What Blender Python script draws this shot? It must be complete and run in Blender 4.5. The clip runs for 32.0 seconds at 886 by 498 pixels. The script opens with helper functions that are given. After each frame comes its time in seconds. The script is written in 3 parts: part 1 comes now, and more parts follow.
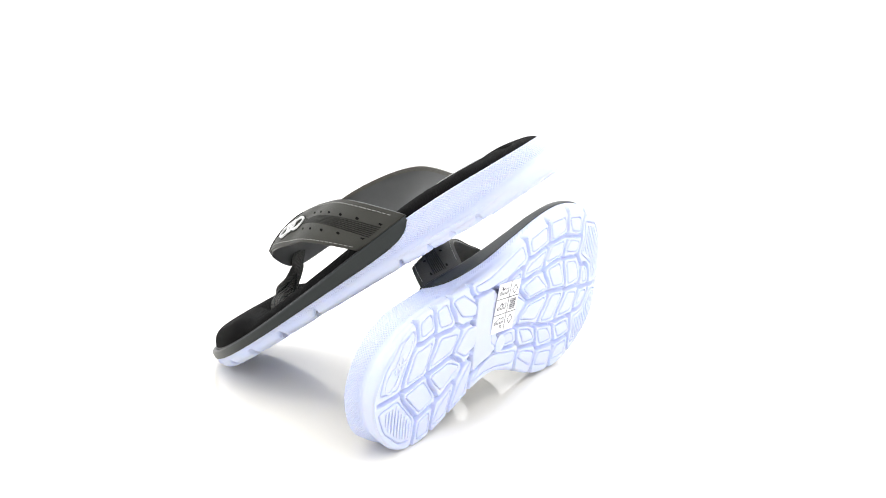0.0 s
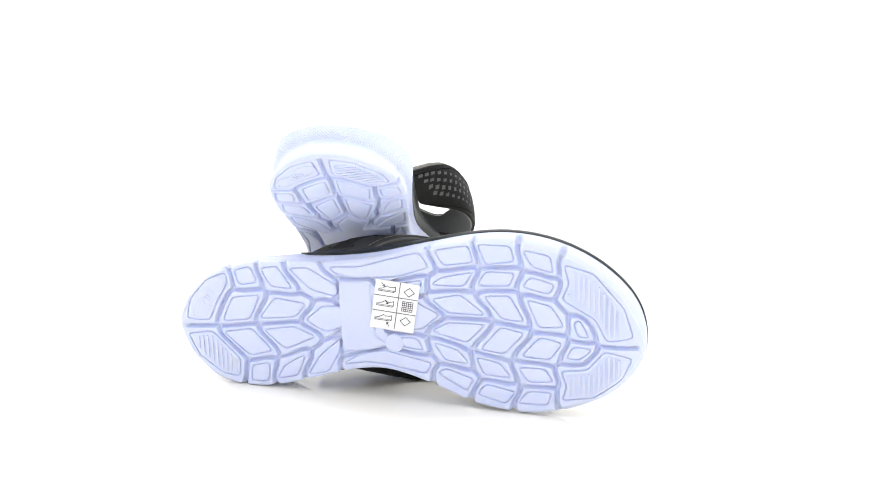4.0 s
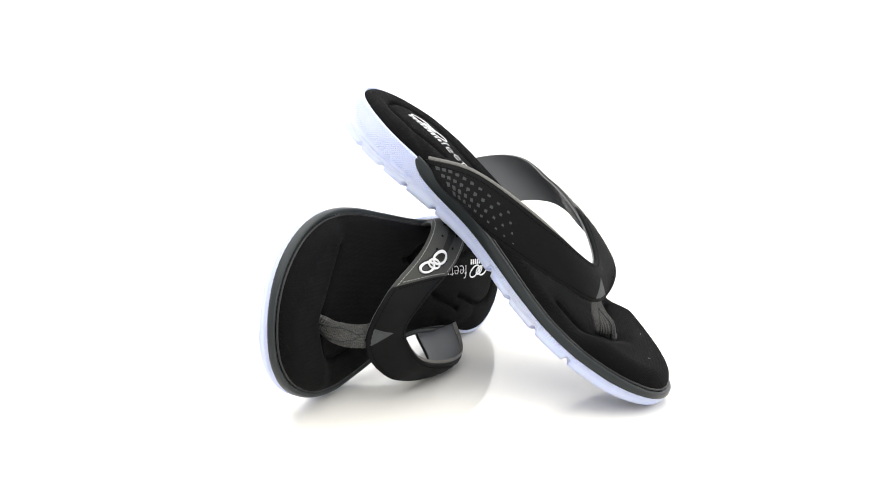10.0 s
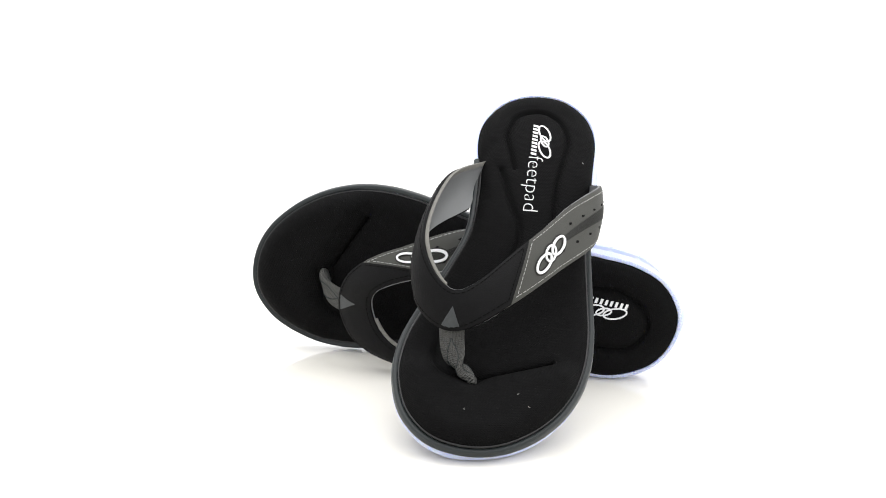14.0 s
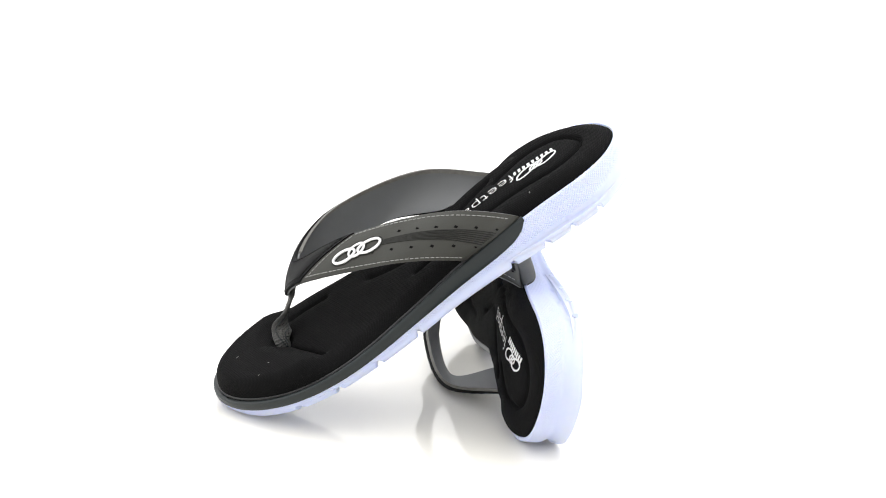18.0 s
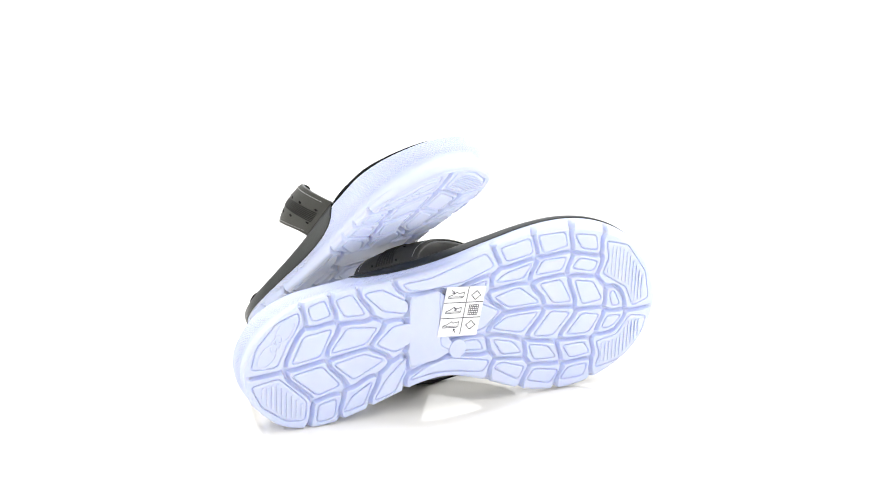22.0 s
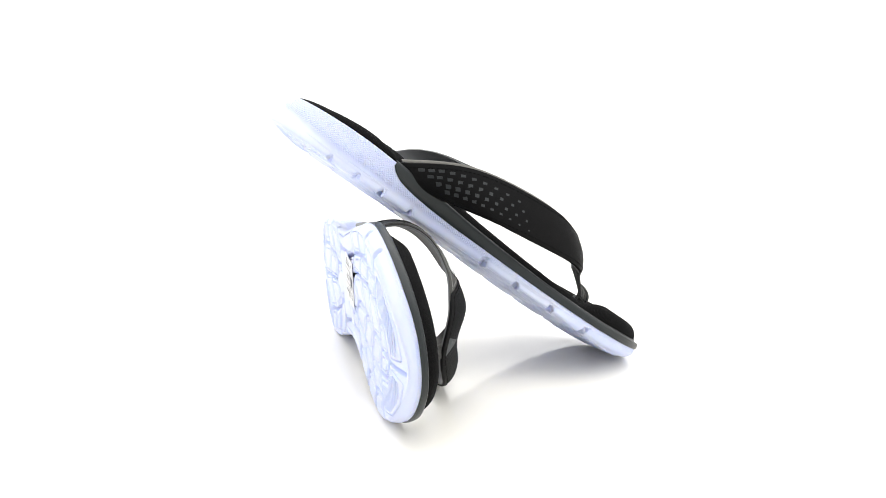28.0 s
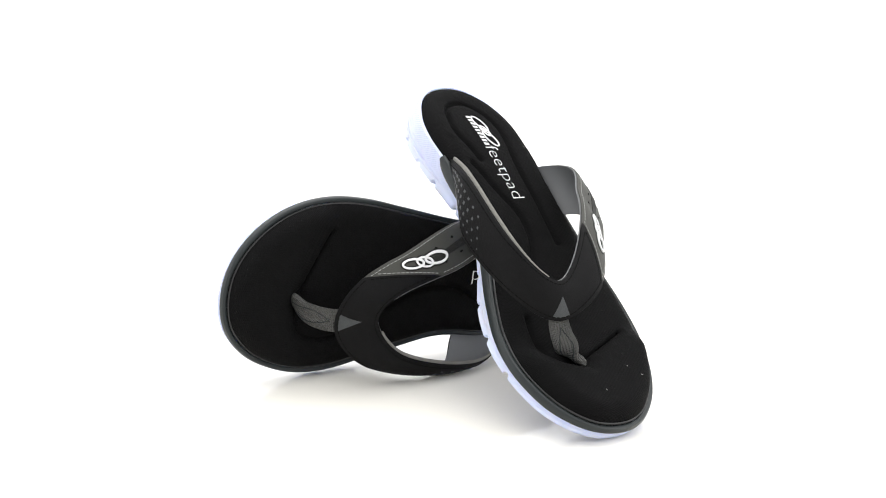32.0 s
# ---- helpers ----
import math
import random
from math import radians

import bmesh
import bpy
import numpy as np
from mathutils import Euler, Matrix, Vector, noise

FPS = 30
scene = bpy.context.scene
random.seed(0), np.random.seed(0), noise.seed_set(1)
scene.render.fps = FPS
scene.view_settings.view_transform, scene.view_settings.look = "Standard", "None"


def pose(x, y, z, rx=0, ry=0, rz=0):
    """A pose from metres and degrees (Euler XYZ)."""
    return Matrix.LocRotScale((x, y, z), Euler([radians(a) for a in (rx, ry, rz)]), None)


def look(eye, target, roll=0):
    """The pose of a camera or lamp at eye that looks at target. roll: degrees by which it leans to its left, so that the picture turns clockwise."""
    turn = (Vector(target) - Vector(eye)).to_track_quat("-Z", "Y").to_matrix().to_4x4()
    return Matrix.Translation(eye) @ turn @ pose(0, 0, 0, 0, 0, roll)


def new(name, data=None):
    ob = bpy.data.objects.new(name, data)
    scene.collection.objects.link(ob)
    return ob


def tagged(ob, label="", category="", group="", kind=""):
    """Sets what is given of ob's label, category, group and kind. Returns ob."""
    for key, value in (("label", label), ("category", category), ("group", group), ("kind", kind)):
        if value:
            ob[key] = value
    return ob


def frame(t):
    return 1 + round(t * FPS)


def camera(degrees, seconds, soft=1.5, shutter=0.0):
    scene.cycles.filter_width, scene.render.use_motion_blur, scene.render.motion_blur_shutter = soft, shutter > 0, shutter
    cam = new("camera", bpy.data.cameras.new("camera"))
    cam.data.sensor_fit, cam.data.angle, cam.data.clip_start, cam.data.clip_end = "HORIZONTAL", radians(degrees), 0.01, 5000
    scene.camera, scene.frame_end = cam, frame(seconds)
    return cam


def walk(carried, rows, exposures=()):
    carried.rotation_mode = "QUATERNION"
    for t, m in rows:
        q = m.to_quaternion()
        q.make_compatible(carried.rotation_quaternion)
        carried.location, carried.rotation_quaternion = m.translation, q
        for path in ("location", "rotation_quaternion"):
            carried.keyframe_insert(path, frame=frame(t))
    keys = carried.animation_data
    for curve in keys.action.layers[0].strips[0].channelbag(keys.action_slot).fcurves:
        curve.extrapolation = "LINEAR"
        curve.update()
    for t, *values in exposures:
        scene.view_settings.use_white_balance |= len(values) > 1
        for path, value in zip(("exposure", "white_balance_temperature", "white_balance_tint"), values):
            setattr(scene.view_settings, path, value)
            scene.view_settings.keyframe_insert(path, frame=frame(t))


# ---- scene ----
import functools

cam = camera(32.934, 32.0, soft=1.0)
EYE = (0.0, -0.93144, 0.31955)
AIM = (0.00034, 0.0, 0.08712)
walk(cam, [(0.0, look(EYE, AIM, 2.2485)), (32.0, look(EYE, AIM, 2.2485))])

# ---- light: white as in a photo tent, a large softbox assumed above, two side lamps added ----
world = bpy.data.worlds.new("studio")
scene.world = world
world.use_nodes = True
bg = world.node_tree.nodes["Background"]
bg.inputs["Color"].default_value = (1.0, 1.0, 1.0, 1)
bg.inputs["Strength"].default_value = 1.02


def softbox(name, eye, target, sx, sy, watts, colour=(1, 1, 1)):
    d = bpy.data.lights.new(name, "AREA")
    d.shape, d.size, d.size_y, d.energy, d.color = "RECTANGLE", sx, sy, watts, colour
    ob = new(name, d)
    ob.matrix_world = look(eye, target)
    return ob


softbox("softbox_top", (0.0, 0.25, 1.15), (0, 0.0, 0), 1.7, 1.5, 11.0)
# unseen side lamps, added to brighten faces turned left and right
softbox("added_side_lamp", (-1.25, -0.05, 0.5), (0, 0, 0.08), 0.9, 0.9, 1.7)
softbox("added_side_lamp", (1.25, -0.05, 0.5), (0, 0, 0.08), 0.9, 0.9, 3.4)
scene.view_settings.exposure = 0.39


# ---- materials ----
def material(name, colour, rough=0.5, metal=0.0, vary=0.06, scale=40.0, bump=0.0, bump_scale=400.0, spec=0.5):
    """Principled surface with two scales of colour and gloss variation and a fine relief, sized in metres."""
    m = bpy.data.materials.new(name)
    m.use_nodes = True
    nt = m.node_tree
    n, l = nt.nodes, nt.links
    p = n["Principled BSDF"]
    p.inputs["Metallic"].default_value = metal
    p.inputs["Specular IOR Level"].default_value = spec
    co = n.new("ShaderNodeTexCoord")
    big, fine = n.new("ShaderNodeTexNoise"), n.new("ShaderNodeTexNoise")
    big.inputs["Scale"].default_value, fine.inputs["Scale"].default_value = scale, bump_scale
    big.inputs["Detail"].default_value, fine.inputs["Detail"].default_value = 5, 4
    for t in (big, fine):
        l.new(co.outputs["Object"], t.inputs["Vector"])
    mix = n.new("ShaderNodeMix")
    mix.data_type = "RGBA"
    mix.inputs["A"].default_value = [c * (1 - vary) for c in colour] + [1]
    mix.inputs["B"].default_value = [min(1, c * (1 + vary)) for c in colour] + [1]
    l.new(big.outputs["Fac"], mix.inputs["Factor"])
    l.new(mix.outputs["Result"], p.inputs["Base Color"])
    mr = n.new("ShaderNodeMapRange")
    mr.inputs["To Min"].default_value, mr.inputs["To Max"].default_value = max(0.02, rough - 0.08), min(1, rough + 0.08)
    l.new(fine.outputs["Fac"], mr.inputs["Value"])
    l.new(mr.outputs["Result"], p.inputs["Roughness"])
    if bump:
        b = n.new("ShaderNodeBump")
        b.inputs["Strength"].default_value, b.inputs["Distance"].default_value = bump, 0.0004
        l.new(fine.outputs["Fac"], b.inputs["Height"])
        l.new(b.outputs["Normal"], p.inputs["Normal"])
    return m


def woven(m, first, second, strength, distance=0.0004, mode="MULTIPLY", coord="Object", floor_at=None):
    """Adds a crossed-ripple relief (knit, webbing or moulded diamonds): ripples per metre along two directions."""
    nt = m.node_tree
    n, l = nt.nodes, nt.links
    co = n.new("ShaderNodeTexCoord")
    waves = []
    for way in (first, second):
        dot = n.new("ShaderNodeVectorMath")
        dot.operation = "DOT_PRODUCT"
        dot.inputs[1].default_value = [k * 6.283 for k in way]
        l.new(co.outputs[coord], dot.inputs[0])
        sn = n.new("ShaderNodeMath")
        sn.operation = "SINE"
        l.new(dot.outputs["Value"], sn.inputs[0])
        waves.append(sn)
    mul = n.new("ShaderNodeMath")
    mul.operation = mode
    for i in (0, 1):
        l.new(waves[i].outputs[0], mul.inputs[i])
    if floor_at is not None:        # smooth below this height of the second coordinate
        sep, cut, both = n.new("ShaderNodeSeparateXYZ"), n.new("ShaderNodeMapRange"), n.new("ShaderNodeMath")
        l.new(co.outputs[coord], sep.inputs[0])
        cut.inputs["From Min"].default_value, cut.inputs["From Max"].default_value = floor_at, floor_at * 1.12
        l.new(sep.outputs["Y"], cut.inputs["Value"])
        both.operation = "MULTIPLY"
        l.new(mul.outputs[0], both.inputs[0])
        l.new(cut.outputs["Result"], both.inputs[1])
        mul = both
    b = n.new("ShaderNodeBump")
    b.inputs["Strength"].default_value, b.inputs["Distance"].default_value = strength, distance
    p = n["Principled BSDF"]
    if p.inputs["Normal"].is_linked:
        l.new(p.inputs["Normal"].links[0].from_socket, b.inputs["Normal"])
    l.new(mul.outputs[0], b.inputs["Height"])
    l.new(b.outputs["Normal"], p.inputs["Normal"])
    return m


FOAM_SIDE = woven(material("white_foam_moulded", (0.566, 0.615, 0.832), 0.55, vary=0.03, scale=25, bump=0.1, bump_scale=900), (500, 0, 0), (0, 500, 0), 0.5, 0.0006, coord="UV", floor_at=0.0092)
TREAD = woven(material("white_tread_rubber", (0.566, 0.615, 0.832), 0.42, vary=0.03, scale=30, bump=0.12, bump_scale=700), (480, 0, 0), (0, 480, 0), 0.08, 0.0004)
for foam in (FOAM_SIDE, TREAD):      # soft translucent foam
    q = foam.node_tree.nodes["Principled BSDF"]
    q.inputs["Subsurface Weight"].default_value = 0.35
    q.inputs["Subsurface Radius"].default_value = (0.55, 0.75, 1.4)
    q.inputs["Subsurface Scale"].default_value = 0.0022
RUBBER = material("dark_grey_rubber", (0.0165, 0.0205, 0.0215), 0.36, vary=0.12, scale=60, bump=0.15, bump_scale=900, spec=0.3)
KNIT = woven(material("black_knit", (0.0042, 0.0042, 0.0044), 0.85, vary=0.25, scale=90, bump=0.8, bump_scale=1400, spec=0.07), (860, 330, 0), (860, -330, 0), 0.3, 0.0005, mode="ADD")
LEATHER_BLACK = material("black_synthetic_leather", (0.0044, 0.0044, 0.0047), 0.62, vary=0.25, scale=70, bump=0.8, bump_scale=1100, spec=0.1)
LEATHER_GREY = material("grey_synthetic_leather", (0.04232, 0.04232, 0.0368), 0.56, vary=0.16, scale=70, bump=0.35, bump_scale=1300, spec=0.3)
LINING = material("grey_smooth_lining", (0.118, 0.122, 0.126), 0.45, vary=0.1, scale=50, bump=0.15, bump_scale=1200)
LINING_PALE = material("pale_grey_lining", (0.150, 0.154, 0.157), 0.5, vary=0.1, scale=50, bump=0.2, bump_scale=1200)
WEBBING = woven(material("grey_webbing", (0.0874, 0.0874, 0.08188), 0.75, vary=0.15, scale=120, bump=0.2, bump_scale=1500), (430, 430, 0), (430, -430, 0), 1.0, 0.0009, coord="UV")
FELT = material("pale_taupe_felt_edge", (0.165, 0.16, 0.145), 0.85, vary=0.3, scale=400, bump=0.9, bump_scale=2200)
PIPING = material("black_welt", (0.0092, 0.0092, 0.01012), 0.5, vary=0.2, scale=80, bump=0.3, bump_scale=1500)
THREAD_GREY = material("pale_grey_thread", (0.29, 0.29, 0.275), 0.7, vary=0.1, scale=200)
THREAD_BLACK = material("black_thread", (0.0022, 0.0022, 0.0022), 0.9, vary=0.2, scale=200, spec=0.05)
HOLE_SHADE = material("punched_hole_shade", (0.00736, 0.00736, 0.00736), 0.9, vary=0.2, scale=200, spec=0.05)
PRINT = material("white_print", (0.7544, 0.7544, 0.7544), 0.5, vary=0.03, scale=60)
MESH_GREY = material("slate_grey_inset", (0.022, 0.025, 0.027), 0.45, vary=0.15, scale=100)
INSET = material("slate_grey_mesh_patch", (0.026, 0.030, 0.032), 0.5, vary=0.35, scale=500, bump=0.6, bump_scale=1500)
RECESS_SHADE = material("dark_grey_recess_shade", (0.019, 0.019, 0.017), 0.6, vary=0.15, scale=120, spec=0.2)
PAPER = material("white_paper", (0.7728, 0.7728, 0.7912), 0.7, vary=0.02, scale=60)
INK = material("dark_ink", (0.0552, 0.0552, 0.0736), 0.7, vary=0.1, scale=90)
GLOSS_WHITE = material("glossy_white_acrylic", (0.90, 0.876, 0.81), 0.03, vary=0.01, scale=3, spec=0.5)
GLOSS_WHITE.node_tree.nodes["Principled BSDF"].inputs["IOR"].default_value = 1.75
SWEEP = material("matt_white_backdrop", (0.86, 0.86, 0.86), 0.8, vary=0.015, scale=2)


# ---- mesh helpers (millimetres in the sandal's space, y towards the outer side of the foot) ----
def mesh(name, verts, faces, mat, parent=None, side=1, smooth=True):
    v = np.array(verts, float) / 1000.0
    v[:, 1] *= side
    if side < 0:
        faces = [tuple(reversed(f)) for f in faces]
    me = bpy.data.meshes.new(name)
    me.from_pydata(v.tolist(), [], [tuple(int(i) for i in f) for f in faces])
    me.materials.append(mat)
    if smooth:
        me.shade_smooth()
        me.set_sharp_from_angle(angle=radians(40))
    me.update()
    ob = new(name, me)
    ob.parent = parent
    return ob


def strip(rows, close_u=False, close_v=False):
    """Verts and quads of a grid of rows of points."""
    a = np.array(rows, float)
    r, c = a.shape[:2]
    faces = []
    for i in range(r if close_v else r - 1):
        for j in range(c if close_u else c - 1):
            i2, j2 = (i + 1) % r, (j + 1) % c
            faces.append((i * c + j, i * c + j2, i2 * c + j2, i2 * c + j))
    return a.reshape(-1, 3), faces


def joined(pieces):
    vs, fs, n = [], [], 0
    for v, f in pieces:
        vs.append(np.array(v, float))
        fs += [tuple(i + n for i in q) for q in f]
        n += len(v)
    return np.concatenate(vs), fs


def box_on(c, ax, ay, az, sx, sy, sz):
    """A small block, centre c, along three directions."""
    c, ax, ay, az = (np.array(q, float) for q in (c, ax, ay, az))
    v = [c + ax * sx * i + ay * sy * j + az * sz * k for i in (-.5, .5) for j in (-.5, .5) for k in (-.5, .5)]
    return v, [(0, 1, 3, 2), (4, 6, 7, 5), (0, 4, 5, 1), (2, 3, 7, 6), (0, 2, 6, 4), (1, 5, 7, 3)]


def smooth_curve(xs, ys):
    xs, ys = np.array(xs, float), np.array(ys, float)
    m = np.gradient(ys, xs)

    def f(x):
        x = np.clip(np.asarray(x, float), xs[0], xs[-1])
        i = np.clip(np.searchsorted(xs, x, side="right") - 1, 0, len(xs) - 2)
        h = xs[i + 1] - xs[i]
        t = (x - xs[i]) / h
        return (ys[i] * (1 + 2 * t) * (1 - t) ** 2 + ys[i + 1] * t * t * (3 - 2 * t)
                + m[i] * h * t * (1 - t) ** 2 - m[i + 1] * h * t * t * (1 - t))
    return f


def unit(v):
    v = np.asarray(v, float)
    return v / (np.linalg.norm(v, axis=-1, keepdims=True) + 1e-12)


class Outline:
    """A foot-shaped outline from heel x0 to toe x1 with an outer and an inner side."""

    def __init__(self, x0, x1, outer, inner):
        self.x0, self.x1 = x0, x1
        k = lambda x: math.acos(max(-1, min(1, 1 - 2 * (x - x0) / (x1 - x0)))) / math.pi
        self.side = [smooth_curve([0] + [k(x) for x, _ in t] + [1], [0] + [y for _, y in t] + [0]) for t in (outer, inner)]

    def u(self, x):
        return np.arccos(np.clip(1 - 2 * (np.asarray(x, float) - self.x0) / (self.x1 - self.x0), -1, 1)) / np.pi

    def x(self, u):
        return self.x0 + (self.x1 - self.x0) * (1 - np.cos(np.pi * np.asarray(u, float))) / 2

    def outer(self, x):
        return self.side[0](self.u(x))

    def inner(self, x):
        return self.side[1](self.u(x))

    def loop(self, n=100):
        u = np.linspace(0, 1, n + 1)
        a = np.stack([self.x(u), self.side[0](u)], 1)
        b = np.stack([self.x(u), self.side[1](u)], 1)[-2:0:-1]
        return np.concatenate([a, b])


def outward(p):
    """Outward normals of a closed plane loop that runs heel, outer side, toe, inner side."""
    t = np.roll(p, -1, 0) - np.roll(p, 1, 0)
    return unit(np.stack([-t[:, 1], t[:, 0]], 1))


SOLE = Outline(-5, 287.5,
               [(-1.5, 11.0), (3.0, 18.5), (11.2, 27.2), (25.9, 37.4), (44.5, 41.8), (70.0, 43.6), (98.7, 44.5), (127.3, 48.4), (154.8, 55.2), (186.3, 61.0), (213.6, 61.7), (236.6, 56.9), (257.5, 46.1), (274.3, 30.0), (283.0, 14.0)],
               [(-2.2, -13.0), (1.0, -20.0), (6.8, -26.9), (16.4, -35.3), (34.0, -40.9), (51.2, -41.0), (72.6, -36.6), (95.0, -30.2), (110.3, -26.3), (127.6, -24.8), (152.8, -31.1), (166.8, -36.9), (180.8, -42.8), (202.8, -47.7), (223.8, -48.0), (240.9, -44.3), (258.0, -37.4), (273.1, -27.1), (282.3, -17.3)])
TOP = Outline(-3.0, 288.1,
              [(-1, 10.0), (3, 17.5), (12, 27.0), (30, 35.3), (60, 39.5), (90, 43.5), (119, 48.0), (156, 56.8), (183, 63.1), (203, 65.3), (223, 63.8), (240, 59.0), (256, 50.9), (271, 38.9), (280, 28.0), (286, 15.0)],
              [(-1, -12.0), (3, -21.0), (12, -31.5), (26, -39.0), (44, -43.0), (58, -42.0), (74, -38.0), (100, -33.0), (130, -30.0), (160, -35.4), (190, -42.8), (215, -47.3), (236, -46.7), (256, -40.9), (271, -32.6), (280, -23.5), (286, -13.0)])
z_sole = smooth_curve([0, 12, 25, 60, 100, 140, 205, 225, 250, 270, 287, 294], [-0.2, -1.2, -1.6, -1.3, -0.4, 0, 0, 0.1, 1.0, 2.9, 8.0, 10.5])
z_rim = smooth_curve([0, 40, 72, 113, 150, 213, 240, 270, 294], [21.4, 22.5, 22.0, 19.0, 15.6, 12.2, 12.8, 15.6, 18.9])
N = 300
LOOP_SOLE, LOOP_TOP = SOLE.loop(N), TOP.loop(N)
NORMAL = outward(LOOP_TOP)


def wall_plan(v):
    """Plan of the wall at height v (0 tread, 1 rim): sloping at the heel, rounding out quickly round the toe."""
    front = np.clip((LOOP_TOP[:, 0] - 120) / 70, 0, 1)
    f = (v * v * (3 - 2 * v) * 0.5 + v * 0.5) * (1 - front) + (1 - (1 - v) ** 3) * front
    swell = 1.3 * front * np.exp(-((v - 0.3) / 0.2) ** 2)
    return LOOP_SOLE * (1 - f)[:, None] + LOOP_TOP * f[:, None] + NORMAL * swell[:, None]


def wall_ring(v, push=0.0, cut=0.0):
    """A ring of the side wall: v 0 at the tread, 1 at the rim; cut raises its foot where a groove runs out."""
    p = wall_plan(v) + NORMAL * np.asarray(push, float).reshape(-1, 1)
    zb, zt = z_sole(p[:, 0]) + 1.1, z_rim(p[:, 0])
    return np.column_stack([p, zb + (zt - zb) * v + cut * max(0.0, 1 - v / 0.4)])


# ---- parts of a sandal ----
WALL_STEPS = (0.0, 0.03, 0.07, 0.12, 0.18, 0.24, 0.3, 0.36, 0.42, 0.48, 0.55, 0.62, 0.7, 0.78, 0.86, 0.93, 0.98)


def midsole(parent, side):
    """Moulded foam: knurled upper wall, a smooth hollow below it, and a foot notched where the grooves run out."""
    x = LOOP_TOP[:, 0]
    heel = np.clip((105 - x) / 45, 0, 1)
    notch = edge_grooves()
    knurl_from = 0.34 + 0.20 * np.exp(-(np.clip(x + 3, 0, None) / 24) ** 2)
    base = wall_ring(0.0, -1.0, 4.0 * notch)
    base[:, 2] -= 0.5
    inner = base.copy()
    inner[:, :2] = LOOP_SOLE * 0.9 + np.array([140, 5]) * 0.1
    inner[:, 2] = z_sole(inner[:, 0]) + 7.0
    collar = base.copy()
    collar[:, 2] = z_sole(collar[:, 0]) + 6.0
    rows = [inner, collar, base]
    for v in WALL_STEPS:
        dip = (0.7 + 2.0 * heel) * np.exp(-((v - knurl_from + 0.06) / (0.11 + 0.05 * heel)) ** 2)
        foot = 0.5 * max(0.0, 1 - v / 0.05) + 1.8 * notch * max(0.0, 1 - v / 0.4)
        rows.append(wall_ring(v, -dip - foot, 4.0 * notch))
    rows.append(wall_ring(1.0, -0.7))
    for push, dz in ((-2.0, 0.1), (-3.2, -1.6), (-9, -2.4)):
        q = wall_ring(1.0, push)
        q[:, 2] += dz
        rows.append(q)
    v, f = strip(rows, close_u=True)
    m = len(rows[0])
    f.append(tuple(range(m)))
    f.append(tuple(reversed(range(len(v) - m, len(v)))))
    f = [tuple(reversed(q)) for q in f]
    ob = mesh("midsole", v, f, FOAM_SIDE, parent, side)
    arc = np.r_[0, np.cumsum(np.linalg.norm(np.diff(LOOP_TOP, axis=0), axis=1))] / 1000
    up = [0, 0, 0] + list(WALL_STEPS) + [1.0] * 4
    uv = ob.data.uv_layers.new(name="UVMap")
    for q in ob.data.polygons:
        wrap = max(ob.data.loops[i].vertex_index % m for i in q.loop_indices) == m - 1
        for i in q.loop_indices:
            k = ob.data.loops[i].vertex_index
            a = arc[-1] + 0.001 if wrap and k % m == 0 else arc[k % m]
            uv.data[i].uv = (a, 0.024 * (up[k // m] - knurl_from[k % m]) + 0.0092)
    return ob


def rubber_band(parent, side):
    """The dark rubber rim that wraps the front of the sole from one strap to the other."""
    a, b = 70.6, 72.0
    outer_i = [i for i in range(N + 1) if LOOP_TOP[i, 0] >= a]
    inner_i = [i for i in range(N + 1, 2 * N) if LOOP_TOP[i, 0] >= b]
    idx = np.array(outer_i + inner_i)
    x = LOOP_TOP[:, 0]
    low = smooth_curve([70, 72, 75, 80, 90, 104, 125, 150, 200, 260, 294], [0.995, 0.93, 0.80, 0.68, 0.58, 0.54, 0.54, 0.57, 0.61, 0.65, 0.67])(x)
    rows = []
    for k, push in ((0.0, -0.6), (0.0, 0.2), (0.03, 0.5), (0.2, 0.75), (0.45, 0.8), (0.7, 0.7), (0.9, 0.5), (1.0, 0.4)):
        v = low + (1 - low) * k
        p = wall_plan(v) + NORMAL * push
        zb, zt = z_sole(p[:, 0]) + 1.1, z_rim(p[:, 0])
        rows.append(np.column_stack([p, zb + (zt - zb) * v])[idx])
    for push, dz in ((0.1, 0.9), (-0.6, 1.4), (-1.8, 1.5), (-2.8, 1.1), (-3.2, -1.0)):
        q = wall_ring(1.0, push)
        q[:, 2] += dz
        rows.append(q[idx])
    v, f = strip(rows)
    return mesh("rubber_rim", v, [tuple(reversed(q)) for q in f], RUBBER, parent, side)


def tube(path, radius, sides=8, closed=True, flat=1.0):
    path = np.array(path, float)
    t = unit(np.roll(path, -1, 0) - np.roll(path, 1, 0)) if closed else unit(np.gradient(path, axis=0))
    up = np.array([0, 0, 1.0])
    s = unit(np.cross(t, up))
    w = np.cross(s, t)
    rows = []
    for k in range(sides):
        a = 2 * math.pi * k / sides
        rows.append(path + s * radius * math.cos(a) + w * radius * flat * math.sin(a))
    return strip(rows, close_u=closed, close_v=True)


def welt(parent, side):
    front = np.clip((LOOP_TOP[:, 0] - 70) / 12, 0, 1)
    p = LOOP_TOP - NORMAL * (2.2 + 1.6 * front)[:, None]
    z = z_rim(LOOP_TOP[:, 0]) - 1.6 + 2.8 * front
    v, f = tube(np.column_stack([p, z]), 0.9)
    return mesh("welt", v, f, PIPING, parent, side)


